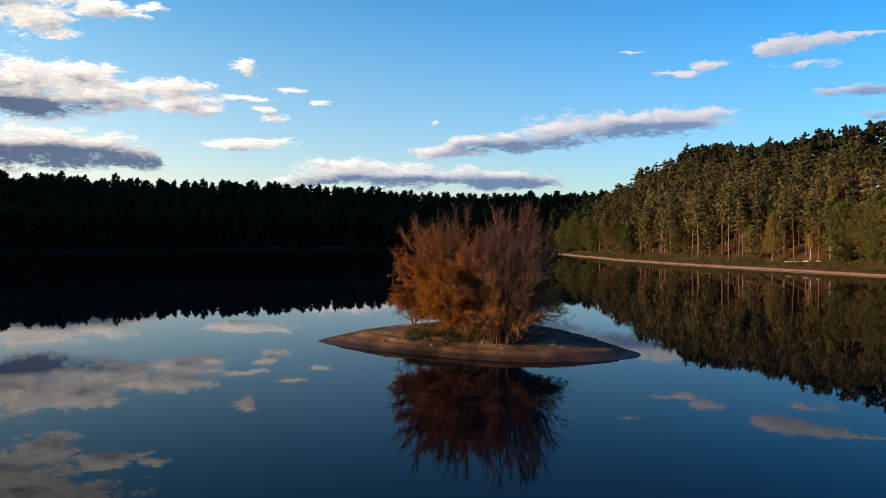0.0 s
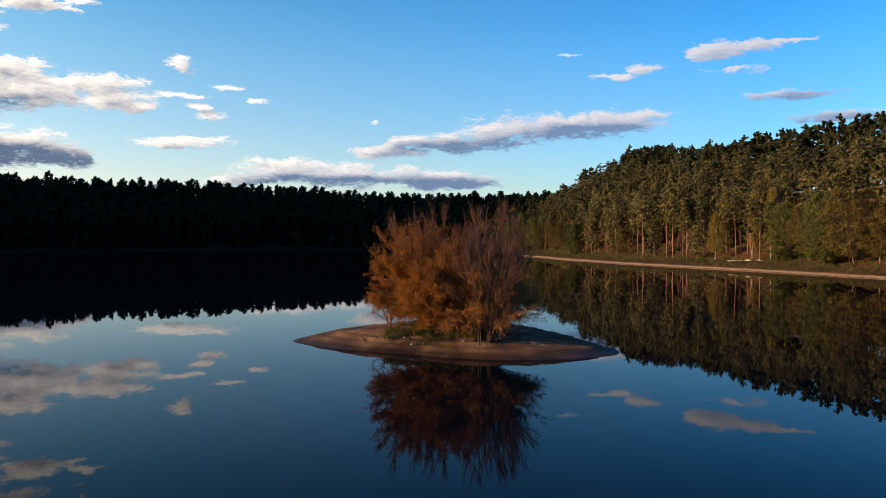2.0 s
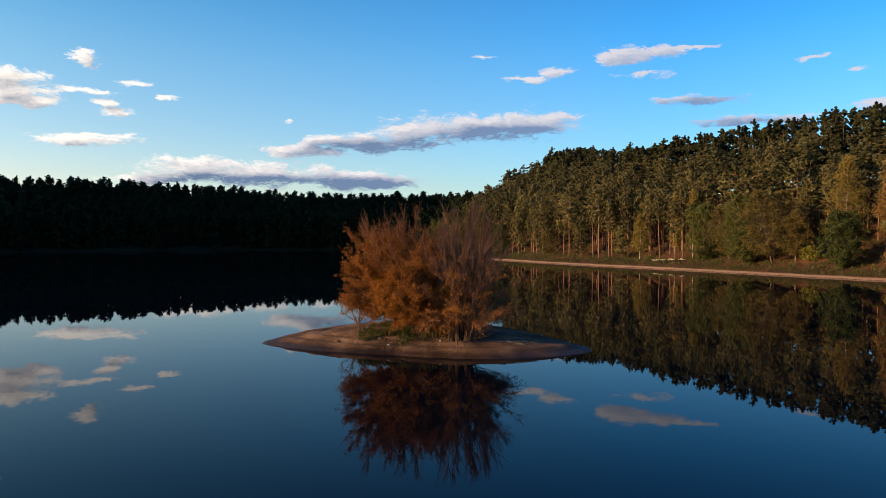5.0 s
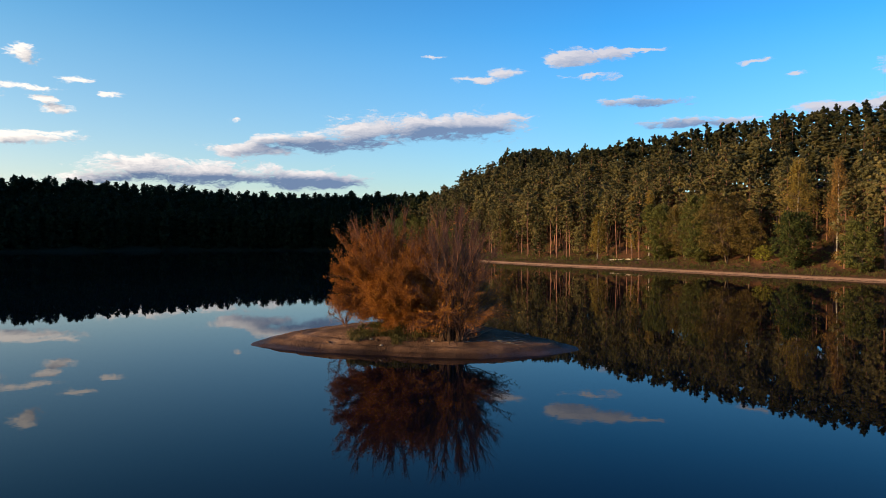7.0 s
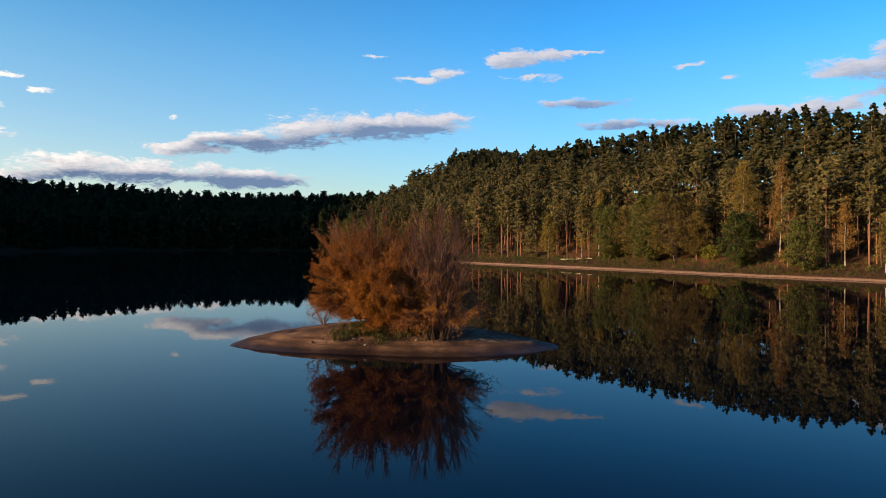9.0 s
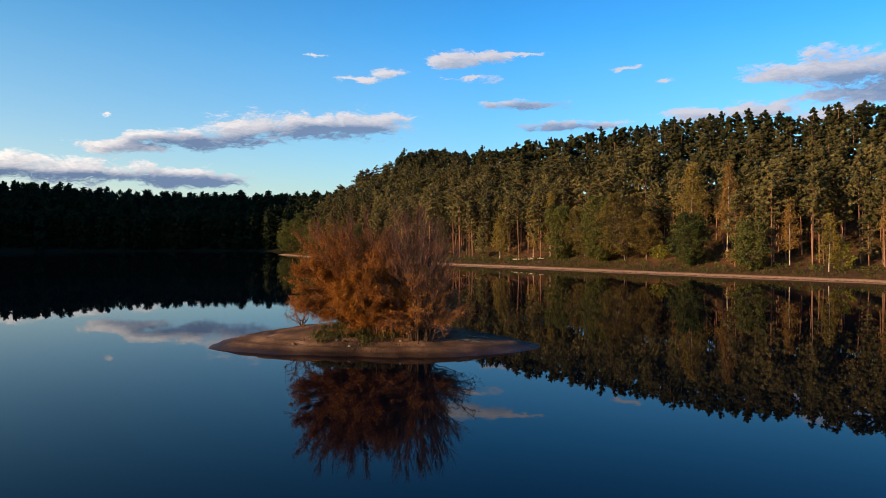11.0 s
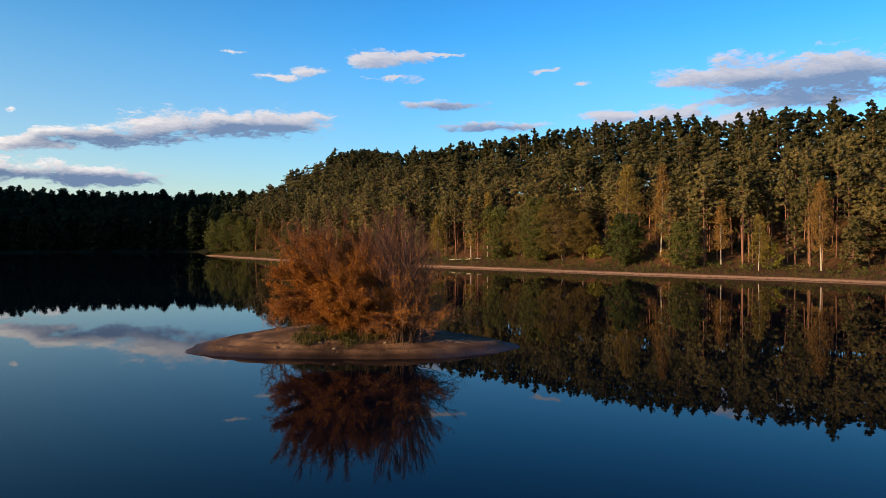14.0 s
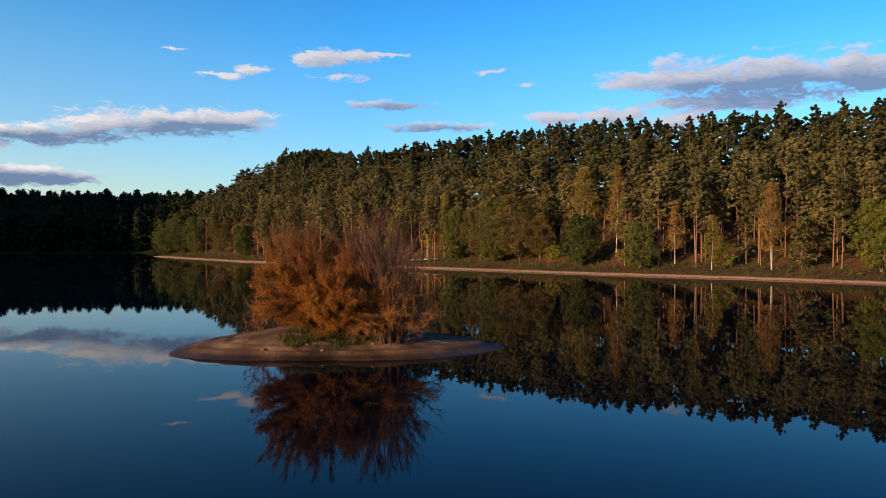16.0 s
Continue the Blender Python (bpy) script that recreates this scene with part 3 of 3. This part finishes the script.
def wood_places(rng, x0, x1, y0, y1, step, near, far, clear=()):
    """Jittered places for trees on the land between two distances from the water."""
    gx, gy = np.meshgrid(np.arange(x0, x1, step), np.arange(y0, y1, step), indexing="ij")
    x = gx.ravel() + rng.uniform(-0.46, 0.46, gx.size) * step
    y = gy.ravel() + rng.uniform(-0.46, 0.46, gx.size) * step
    d = shore_distance(x, y)
    keep = (d > near) & (d < far)
    for cx, cy, r in clear:
        keep &= np.hypot(x - cx, y - cy) > r
    return x[keep], y[keep], d[keep]


def scatter(name, label, protos, x, y, rng, mat, pick, tall=(0.85, 1.12)):
    """Many trees' worth of one kind of geometry as one mesh."""
    z = land(x, y)
    vs, fs, n = [], [], 0
    which, turn = rng.integers(0, len(protos), len(x)), rng.uniform(0, 6.28, len(x))
    wide, high = rng.uniform(0.85, 1.2, len(x)), rng.uniform(*tall, len(x))
    for i in range(len(x)):
        v, f = protos[which[i]][pick]
        c, s = np.cos(turn[i]) * wide[i], np.sin(turn[i]) * wide[i]
        vs.append(np.stack([v[:, 0] * c - v[:, 1] * s + x[i], v[:, 0] * s + v[:, 1] * c + y[i], v[:, 2] * high[i] + z[i]], 1))
        fs.append(f + n)
        n += len(v)
    ob = new(name, tri_mesh(name, np.concatenate(vs), np.concatenate(fs), mat, pick == 0))
    return ob


def build_woods():
    rng = np.random.default_rng(5)
    clear = [(x, y, 1.0 + 1.0 * w) for _, x, y, h, w in SHORE_TREES]
    x, y, d = wood_places(rng, 50, 200, 30, 400, 3.9, 9.0, 62, clear)
    seen = (y > 0.35 * x) & (x > 45)
    x, y, d = x[seen], y[seen], d[seen]
    # the first rows stand singly
    order = np.argsort(d + np.where(y > 290, 30, 0))
    front, back = order[:290], order[290:]
    patterns = []
    for i, (high, bare, reach) in enumerate([(19, 0.46, 2.5), (21, 0.52, 2.6), (17.5, 0.36, 2.4), (20, 0.48, 2.8), (18.5, 0.56, 2.4), (15, 0.18, 2.3)]):
        trunk, arms, crown = pine_set(11 + i, high, bare, reach, 9, 0.085, 1.0)
        patterns.append(tree_thing("pine_tree", "tall Scots pine with bare reddish trunk and dark green crown", "pine", "pines along the sandy shore", [trunk], arms, crown, PINE_BARK, PINE))
    for k, i in enumerate(front):
        put(patterns[int(rng.choice([2, 5, 0])) if y[i] > 235 else int(rng.integers(0, 6))], x[i], y[i], rng.uniform(0, 360), rng.uniform(0.85, 1.15), rng.uniform(0.82, 1.12))
    for p in patterns:
        drop(p)
    light = [pine_set(31 + i, h, b, r, 4, 0.115, 1.28) for i, (h, b, r) in enumerate([(20, 0.62, 2.6), (18, 0.58, 2.7), (20.5, 0.64, 2.5), (19, 0.58, 2.6), (17.5, 0.54, 2.8)])]
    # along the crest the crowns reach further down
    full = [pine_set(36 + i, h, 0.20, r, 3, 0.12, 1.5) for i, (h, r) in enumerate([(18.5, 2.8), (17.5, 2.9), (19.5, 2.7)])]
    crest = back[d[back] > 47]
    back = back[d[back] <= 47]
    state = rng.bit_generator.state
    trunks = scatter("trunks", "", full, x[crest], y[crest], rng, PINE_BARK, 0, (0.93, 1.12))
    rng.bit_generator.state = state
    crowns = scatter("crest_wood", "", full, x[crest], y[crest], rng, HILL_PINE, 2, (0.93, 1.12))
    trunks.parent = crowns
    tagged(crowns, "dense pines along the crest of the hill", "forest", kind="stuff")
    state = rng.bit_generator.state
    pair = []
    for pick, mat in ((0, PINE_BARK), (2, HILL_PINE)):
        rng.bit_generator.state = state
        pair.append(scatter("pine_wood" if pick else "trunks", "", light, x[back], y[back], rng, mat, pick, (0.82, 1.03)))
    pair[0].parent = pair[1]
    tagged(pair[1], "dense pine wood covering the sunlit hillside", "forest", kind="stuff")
    # the wood across the lake, against the light; its needle colour carries the shade
    rng = np.random.default_rng(9)
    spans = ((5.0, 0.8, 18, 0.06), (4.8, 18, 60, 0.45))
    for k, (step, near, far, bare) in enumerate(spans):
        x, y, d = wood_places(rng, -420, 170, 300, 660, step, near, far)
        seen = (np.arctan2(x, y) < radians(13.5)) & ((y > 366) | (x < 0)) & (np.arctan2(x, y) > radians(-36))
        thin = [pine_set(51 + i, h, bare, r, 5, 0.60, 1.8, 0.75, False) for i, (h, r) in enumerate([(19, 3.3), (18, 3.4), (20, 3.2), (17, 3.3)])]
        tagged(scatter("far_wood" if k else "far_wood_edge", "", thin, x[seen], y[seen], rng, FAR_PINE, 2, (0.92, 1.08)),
               "pine wood across the lake against the light, shade coloured into its needles", "forest", kind="stuff")


build_woods()


# ---- the willows on the islet ----
def on_islet(x, y):
    return float(islet_height(np.array([x]), np.array([y]))[0])


def willow(seed, x, y, lean, stems, skirt, high, wide, leafy, leaves_top, label):
    """A many-stemmed round willow, its shoots fanning out straight. leafy: share of leaves kept low down; leaves_top: where they give out."""
    rng = np.random.default_rng(seed)
    t = thing("willow_tree", label, "willow", "willows on the islet")
    t.matrix_basis = pose(x, y, on_islet(x, y))
    shoots, leaves = [], []
    s = np.linspace(0, 1, 9)[:, None]
    for m in range(stems + skirt):
        w = m * 2.399 + rng.uniform(-0.3, 0.3)
        tilt = np.arccos(1 - 0.90 * (min(m, stems - 1) + 0.5) / stems) * rng.uniform(0.90, 1.05)
        grow = rng.uniform(0.82, 0.98)
        side = np.array([np.cos(w), np.sin(w)])
        foot = np.array([*(side * rng.uniform(0.1, 0.9)), -0.25])
        end = np.array([*(side * wide * np.sin(tilt) ** 0.85), high * max(np.cos(tilt), 0.0) ** 0.74 + 0.4]) * grow
        if m >= stems:
            # low shoots that arch out over the sand
            out = rng.uniform(0.35, 0.95)
            end = np.array([*(side * wide * out), rng.uniform(0.3, 1.2) + 1.3 * out])
        knee = np.array([*(end[:2] * 0.40), end[2] * 0.55 + 0.9 * np.sin(tilt)])
        line = foot * (1 - s) ** 2 + 2 * knee * s * (1 - s) + end * s ** 2
        line = line + rng.normal(0, 0.06, line.shape) * s
        line[:, :2] += np.array(lean) * (np.clip(line[:, 2:], 0, None) / high) ** 1.1
        part("stem", tube(line, (0.036 * (1.05 - s) + 0.008).ravel(), 5), WILLOW_BARK, t, smooth=True)
        along = np.gradient(line, axis=0)
        along /= np.linalg.norm(along, axis=1)[:, None]
        # each stem carries its own share of leaves, so bare and full ones stand side by side
        full = leafy * rng.uniform(0.35, 1.35)
        for b in range(15):
            u = rng.uniform(0.12, 0.98) ** 0.75
            at = np.array([np.interp(u, s[:, 0], line[:, i]) for i in range(3)])
            run = np.array([np.interp(u, s[:, 0], along[:, i]) for i in range(3)])
            lift = np.clip(at[2] / high, 0, 1)
            way = run + rng.normal(0, 0.46 - 0.16 * lift, 3) * (1, 1, 0.6) + (0, 0, 0.55 * lift - 0.18)
            way /= np.linalg.norm(way)
            length = rng.uniform(0.8, 2.0) * (1.15 - 0.45 * u)
            far = at + way * length + (0, 0, -0.12 * length * (1 - lift))
            mid = (at + far) / 2 + rng.normal(0, 0.05, 3) + (0, 0, 0.07 * length)
            shoots.append(tube([at, mid, far], [0.018, 0.013, 0.006], 3))
            for c in range(7 + int(9 * lift)):
                g = rng.uniform(0.08, 1.0)
                root = at * (1 - g) ** 2 + 2 * mid * g * (1 - g) + far * g ** 2
                turn = way + rng.normal(0, 0.55 - 0.30 * lift, 3) * (1, 1, 0.7) + (0, 0, 0.55 * lift - 0.05)
                turn /= np.linalg.norm(turn)
                tip = root + turn * rng.uniform(0.25, 0.8 + 0.4 * lift)
                shoots.append(tube([root, tip], [0.008, 0.003], 3))
                patch = 0.62 + 0.38 * np.sin(tip[0] * 3.1 + seed) * np.sin(tip[1] * 2.6 + tip[2] * 3.7)
                keep = full * np.clip((leaves_top - tip[2] / high) / 0.38 + 0.10, 0.03, 1.0) * patch
                for e in np.linspace(0.2, 1.0, 7):
                    if rng.random() < keep:
                        leaves.append(root + (tip - root) * e + rng.normal(0, 0.05, 3))
    tagged(part("twig_mass", join(shoots), TWIG, t, "fine reddish bare twigs"), kind="stuff")
    tagged(part("leaf_mass", sprays(rng, np.array(leaves), 0.16, 6, 0.032, 1.0, 1.9), WILLOW, t, "rusty orange autumn leaves"), kind="stuff")
    return t


willow(3, 1.1, 60.0, (-0.9, 1.6), 50, 36, 8.2, 4.3, 1.05, 0.92, "bushy willow with dense rusty orange leaves on the islet")
willow(6, 1.9, 57.6, (-0.3, 0.8), 24, 26, 6.2, 3.3, 1.0, 1.05, "low spreading willow with golden orange leaves on the islet")
willow(4, 5.0, 60.9, (0.6, 0.9), 26, 14, 8.0, 3.6, 0.45, 0.74, "bushy willow with thinning orange leaves on the islet")
willow(5, 4.0, 54.9, (1.4, 4.6), 56, 18, 9.1, 3.7, 0.16, 0.62, "tall willow with mostly bare reddish twigs on the islet")


# ---- small things on the islet and the shore ----
def blades(rng, p, count, tall, wide):
    """Grass: count narrow leaning blades at each place."""
    c = np.repeat(np.asarray(p, float), count, 0)
    n = len(c)
    c[:, :2] += rng.normal(0, 0.12, (n, 2))
    a = rng.uniform(0, 6.28, n)
    side = np.stack([np.cos(a), np.sin(a), np.zeros(n)], 1) * wide
    h = tall * rng.uniform(0.5, 1.2, n)
    tip = c + np.stack([rng.normal(0, 0.3, n) * h, rng.normal(0, 0.3, n) * h, h], 1)
    v = np.stack([c - side, c + side, tip], 1).reshape(-1, 3)
    return v, np.arange(3 * n).reshape(-1, 3)


def build_grass():
    rng = np.random.default_rng(21)
    x, y, d = wood_places(rng, 45, 125, 45, 350, 0.5, 2.4, 7.5)
    # the far banks are steep, with hardly a beach
    d = np.where((d > 0) & ((y > 366) | (x < -30)), np.where(d < 3, d * 3.2, d + 6.6), d)
    d = d + 0.5 * np.sin(x * 0.31 + y * 0.17) + 0.35 * np.sin(y * 0.53 - x * 0.2)
    keep = (rng.random(len(x)) < 0.85 * np.clip(1.2 - np.abs(d - 3.8) / 2.0, 0.05, 1) * (0.65 + 0.35 * np.sin(x * 0.7 + y * 0.4))) & (d > 2.8)
    p = np.stack([x, y, land(x, y) - 0.03], 1)[keep]
    tagged(new("shore_grass", tri_mesh("shore_grass", *blades(rng, p, 6, 0.55, 0.06), HERB)), "rough green grass along the top of the beach", "grass", kind="stuff")
    x, y, d = wood_places(rng, 48, 130, 45, 370, 2.1, 5.0, 26)
    keep = rng.random(len(x)) < np.where(d < 12, 0.85, 0.45)
    x, y = x[keep], y[keep]
    p = np.stack([x, y, land(x, y) + 0.35], 1)
    size = rng.uniform(0.45, 1.25, len(x))
    tagged(new("undergrowth", tri_mesh("undergrowth", *sprays(rng, p, size, 34, 0.16, 0.7), GREEN)), "low green and brown undergrowth between the pine trunks", "undergrowth", kind="stuff")
    # low growth round the feet of the willows
    a, r = rng.uniform(0, 6.28, 900), rng.random(900) ** 0.7
    x, y = 1.2 + np.cos(a) * r * 3.9, 58.6 + np.sin(a) * r * 3.2
    keep = (np.sin(x * 1.7) + np.sin(y * 2.1 + x) > -0.5) & ((x < 0.8) | (rng.random(900) < 0.45))
    p = np.stack([x, y, islet_height(x, y) - 0.03], 1)[keep]
    low = join([blades(rng, p, 6, 0.42, 0.03), sprays(rng, p[::2] + (0, 0, 0.25), 0.35, 14, 0.07)])
    tagged(new("islet_grass", tri_mesh("islet_grass", *low, HERB)), "tufts of green grass and herbs under the willows", "grass", kind="stuff")


def crooked(rng, start, end, thick, wobble, sides=6, count=8):
    s = np.linspace(0, 1, count)
    p = np.array(start)[None] * (1 - s)[:, None] + np.array(end)[None] * s[:, None] + rng.normal(0, wobble, (count, 3)) * np.sin(np.pi * s)[:, None]
    return tube(p, thick * (1.05 - 0.8 * s), sides)


def build_dead_wood():
    rng = np.random.default_rng(33)
    # bleached trunk lying on the bank
    z0, z1 = (float(land(np.array([a]), np.array([b]))[0]) for a, b in ((82.5, 197.5), (88.0, 190.0)))
    t = thing("fallen_trunk", "bleached bare fallen trunk lying on the grassy bank", "log")
    part("trunk", crooked(rng, (82.5, 197.5, z0 + 0.15), (88.0, 190.0, z1 + 0.3), 0.17, 0.06), DEAD_WOOD, t, smooth=True)
    for k in range(4):
        a = rng.uniform(0.3, 0.9)
        p = np.array((82.5, 197.5, z0 + 0.4)) * (1 - a) + np.array((88.0, 190.0, z1 + 0.4)) * a
        part("limb", crooked(rng, p, p + (rng.normal(0, 0.8), rng.normal(0, 0.8), rng.uniform(0.05, 0.35)), 0.05, 0.05, 4, 5), DEAD_WOOD, t, smooth=True)
    # near-black stump in place of the shadowed hollow, and washed-up boughs, at the willows' feet
    t = thing("stump", "dark stump standing for the shadowed hollow at the foot of the willows", "stump")
    z = on_islet(4.0, 55.2)
    part("trunk", crooked(rng, (4.0, 55.2, z - 0.2), (4.3, 55.5, z + 0.45), 0.27, 0.05, 8, 6), DARK_WOOD, t, smooth=True)
    part("root", crooked(rng, (4.0, 55.2, z + 0.2), (3.2, 54.6, z - 0.1), 0.14, 0.05, 5, 5), DARK_WOOD, t, smooth=True)
    part("root", crooked(rng, (4.2, 55.2, z + 0.25), (5.1, 54.7, z - 0.1), 0.14, 0.05, 5, 5), DARK_WOOD, t, smooth=True)
    for k in range(13):
        t = thing("dead_bough", "bare grey bough leaning out from the willow's foot", "branch", "dead boughs on the islet")
        x, y = 4.3 + rng.normal(0, 0.3), 55.0 + rng.normal(0, 0.3)
        a = rng.uniform(-0.7, 0.8)
        reach, up = rng.uniform(1.6, 3.4), rng.uniform(0.6, 3.0)
        end = np.array((x + np.cos(a) * reach, y + np.sin(a) * reach, on_islet(x, y) + up))
        start = np.array((x, y, on_islet(x, y) - 0.05))
        part("bough", crooked(rng, start, end, 0.035, 0.10, 5, 8), BROWN_BARK, t, smooth=True)
        for j in range(5):
            p = start + (end - start) * rng.uniform(0.4, 0.95)
            part("twig", crooked(rng, p, p + rng.normal(0, 0.35, 3) + (0.3, 0, 0.3), 0.014, 0.04, 3, 4), BROWN_BARK, t)
    for k in range(12):
        x, y, a = 8.2 + rng.normal(0, 0.9), 54.6 + rng.normal(0, 0.45), rng.uniform(-0.6, 0.6)
        dx, dy = np.cos(a) * rng.uniform(0.4, 1.0), np.sin(a) * 0.8
        t = thing("stick", "pale driftwood stick lying on the sand", "stick", "driftwood sticks on the islet")
        part("stick_body", crooked(rng, (x - dx, y - dy, on_islet(x - dx, y - dy) + 0.02), (x + dx, y + dy, on_islet(x + dx, y + dy) + 0.06), 0.03, 0.05, 4, 6), DRIFTWOOD, t)


def build_bare_shrub():
    rng = np.random.default_rng(44)
    x, y = -2.2, 64.3
    t = thing("bare_shrub", "small leafless grey shrub at the islet's edge", "shrub")
    z = on_islet(x, y)
    for m in range(7):
        a = m * 0.9 + rng.uniform(0, 0.5)
        end = np.array((x + np.cos(a) * rng.uniform(0.8, 1.9), y + np.sin(a) * rng.uniform(0.8, 1.6), z + rng.uniform(1.0, 2.6)))
        start = np.array((x, y, z - 0.1))
        stem = part("stem", crooked(rng, start, end, 0.045, 0.12, 5, 8), TWIG, t, smooth=True)
        tw = []
        for j in range(26):
            p = start + (end - start) * rng.uniform(0.3, 1.0)
            tw.append(crooked(rng, p, p + rng.normal(0, 0.4, 3) + (0, 0, 0.2), 0.014, 0.04, 3, 4))
        part("twig_mass", join(tw), TWIG, t)


def build_stones():
    rng = np.random.default_rng(55)
    for k in range(16):
        a = rng.uniform(3.3, 6.2)
        r = rng.uniform(0.55, 0.9) * float(np.interp(a - 2 * np.pi, RIM_A, RIM_R))
        x, y = MIDDLE[0] + np.cos(a) * r, MIDDLE[1] + np.sin(a) * r
        bm = bmesh.new()
        bmesh.ops.create_icosphere(bm, subdivisions=2, radius=rng.uniform(0.07, 0.17))
        for v in bm.verts:
            v.co *= 1 + 0.35 * noise.noise(v.co * 7 + Vector((k * 3.1, 0, 0)))
            v.co.z *= 0.65
        me = bpy.data.meshes.new("stone")
        bm.to_mesh(me)
        bm.free()
        me.materials.append(DRIFTWOOD if k % 3 == 0 else SAND)
        ob = tagged(new("stone", me), "small weathered stone lying on the sand", "stone", "stones on the islet")
        ob.matrix_basis = pose(x, y, on_islet(x, y) + 0.03, 0, 0, k * 50)


def build_gravel():
    rng = np.random.default_rng(66)
    a, q = rng.uniform(0, 6.283, 2600), rng.uniform(0.45, 0.99, 2600)
    r = q * np.interp(a - 2 * np.pi, RIM_A, RIM_R)
    x, y = MIDDLE[0] + np.cos(a) * r, MIDDLE[1] + np.sin(a) * r
    size = 0.018 + 0.05 * rng.random(2600) ** 3
    tip = np.array([(1, 0, 0), (0, 1, 0), (-1, 0, 0), (0, -1, 0), (0, 0, 0.7), (0, 0, -0.7)])
    v = np.stack([x, y, islet_height(x, y)], 1)[:, None] + tip[None] * size[:, None, None] * rng.uniform(0.6, 1.4, (2600, 6, 1))
    f = np.array([(0, 1, 4), (1, 2, 4), (2, 3, 4), (3, 0, 4), (1, 0, 5), (2, 1, 5), (3, 2, 5), (0, 3, 5)])
    f = (f[None] + 6 * np.arange(2600)[:, None, None]).reshape(-1, 3)
    tagged(new("gravel", tri_mesh("gravel", v.reshape(-1, 3), f, SAND)), "loose brown gravel strewn over the islet", "gravel", kind="stuff")


build_gravel()
build_grass()
build_dead_wood()
build_bare_shrub()
build_stones()
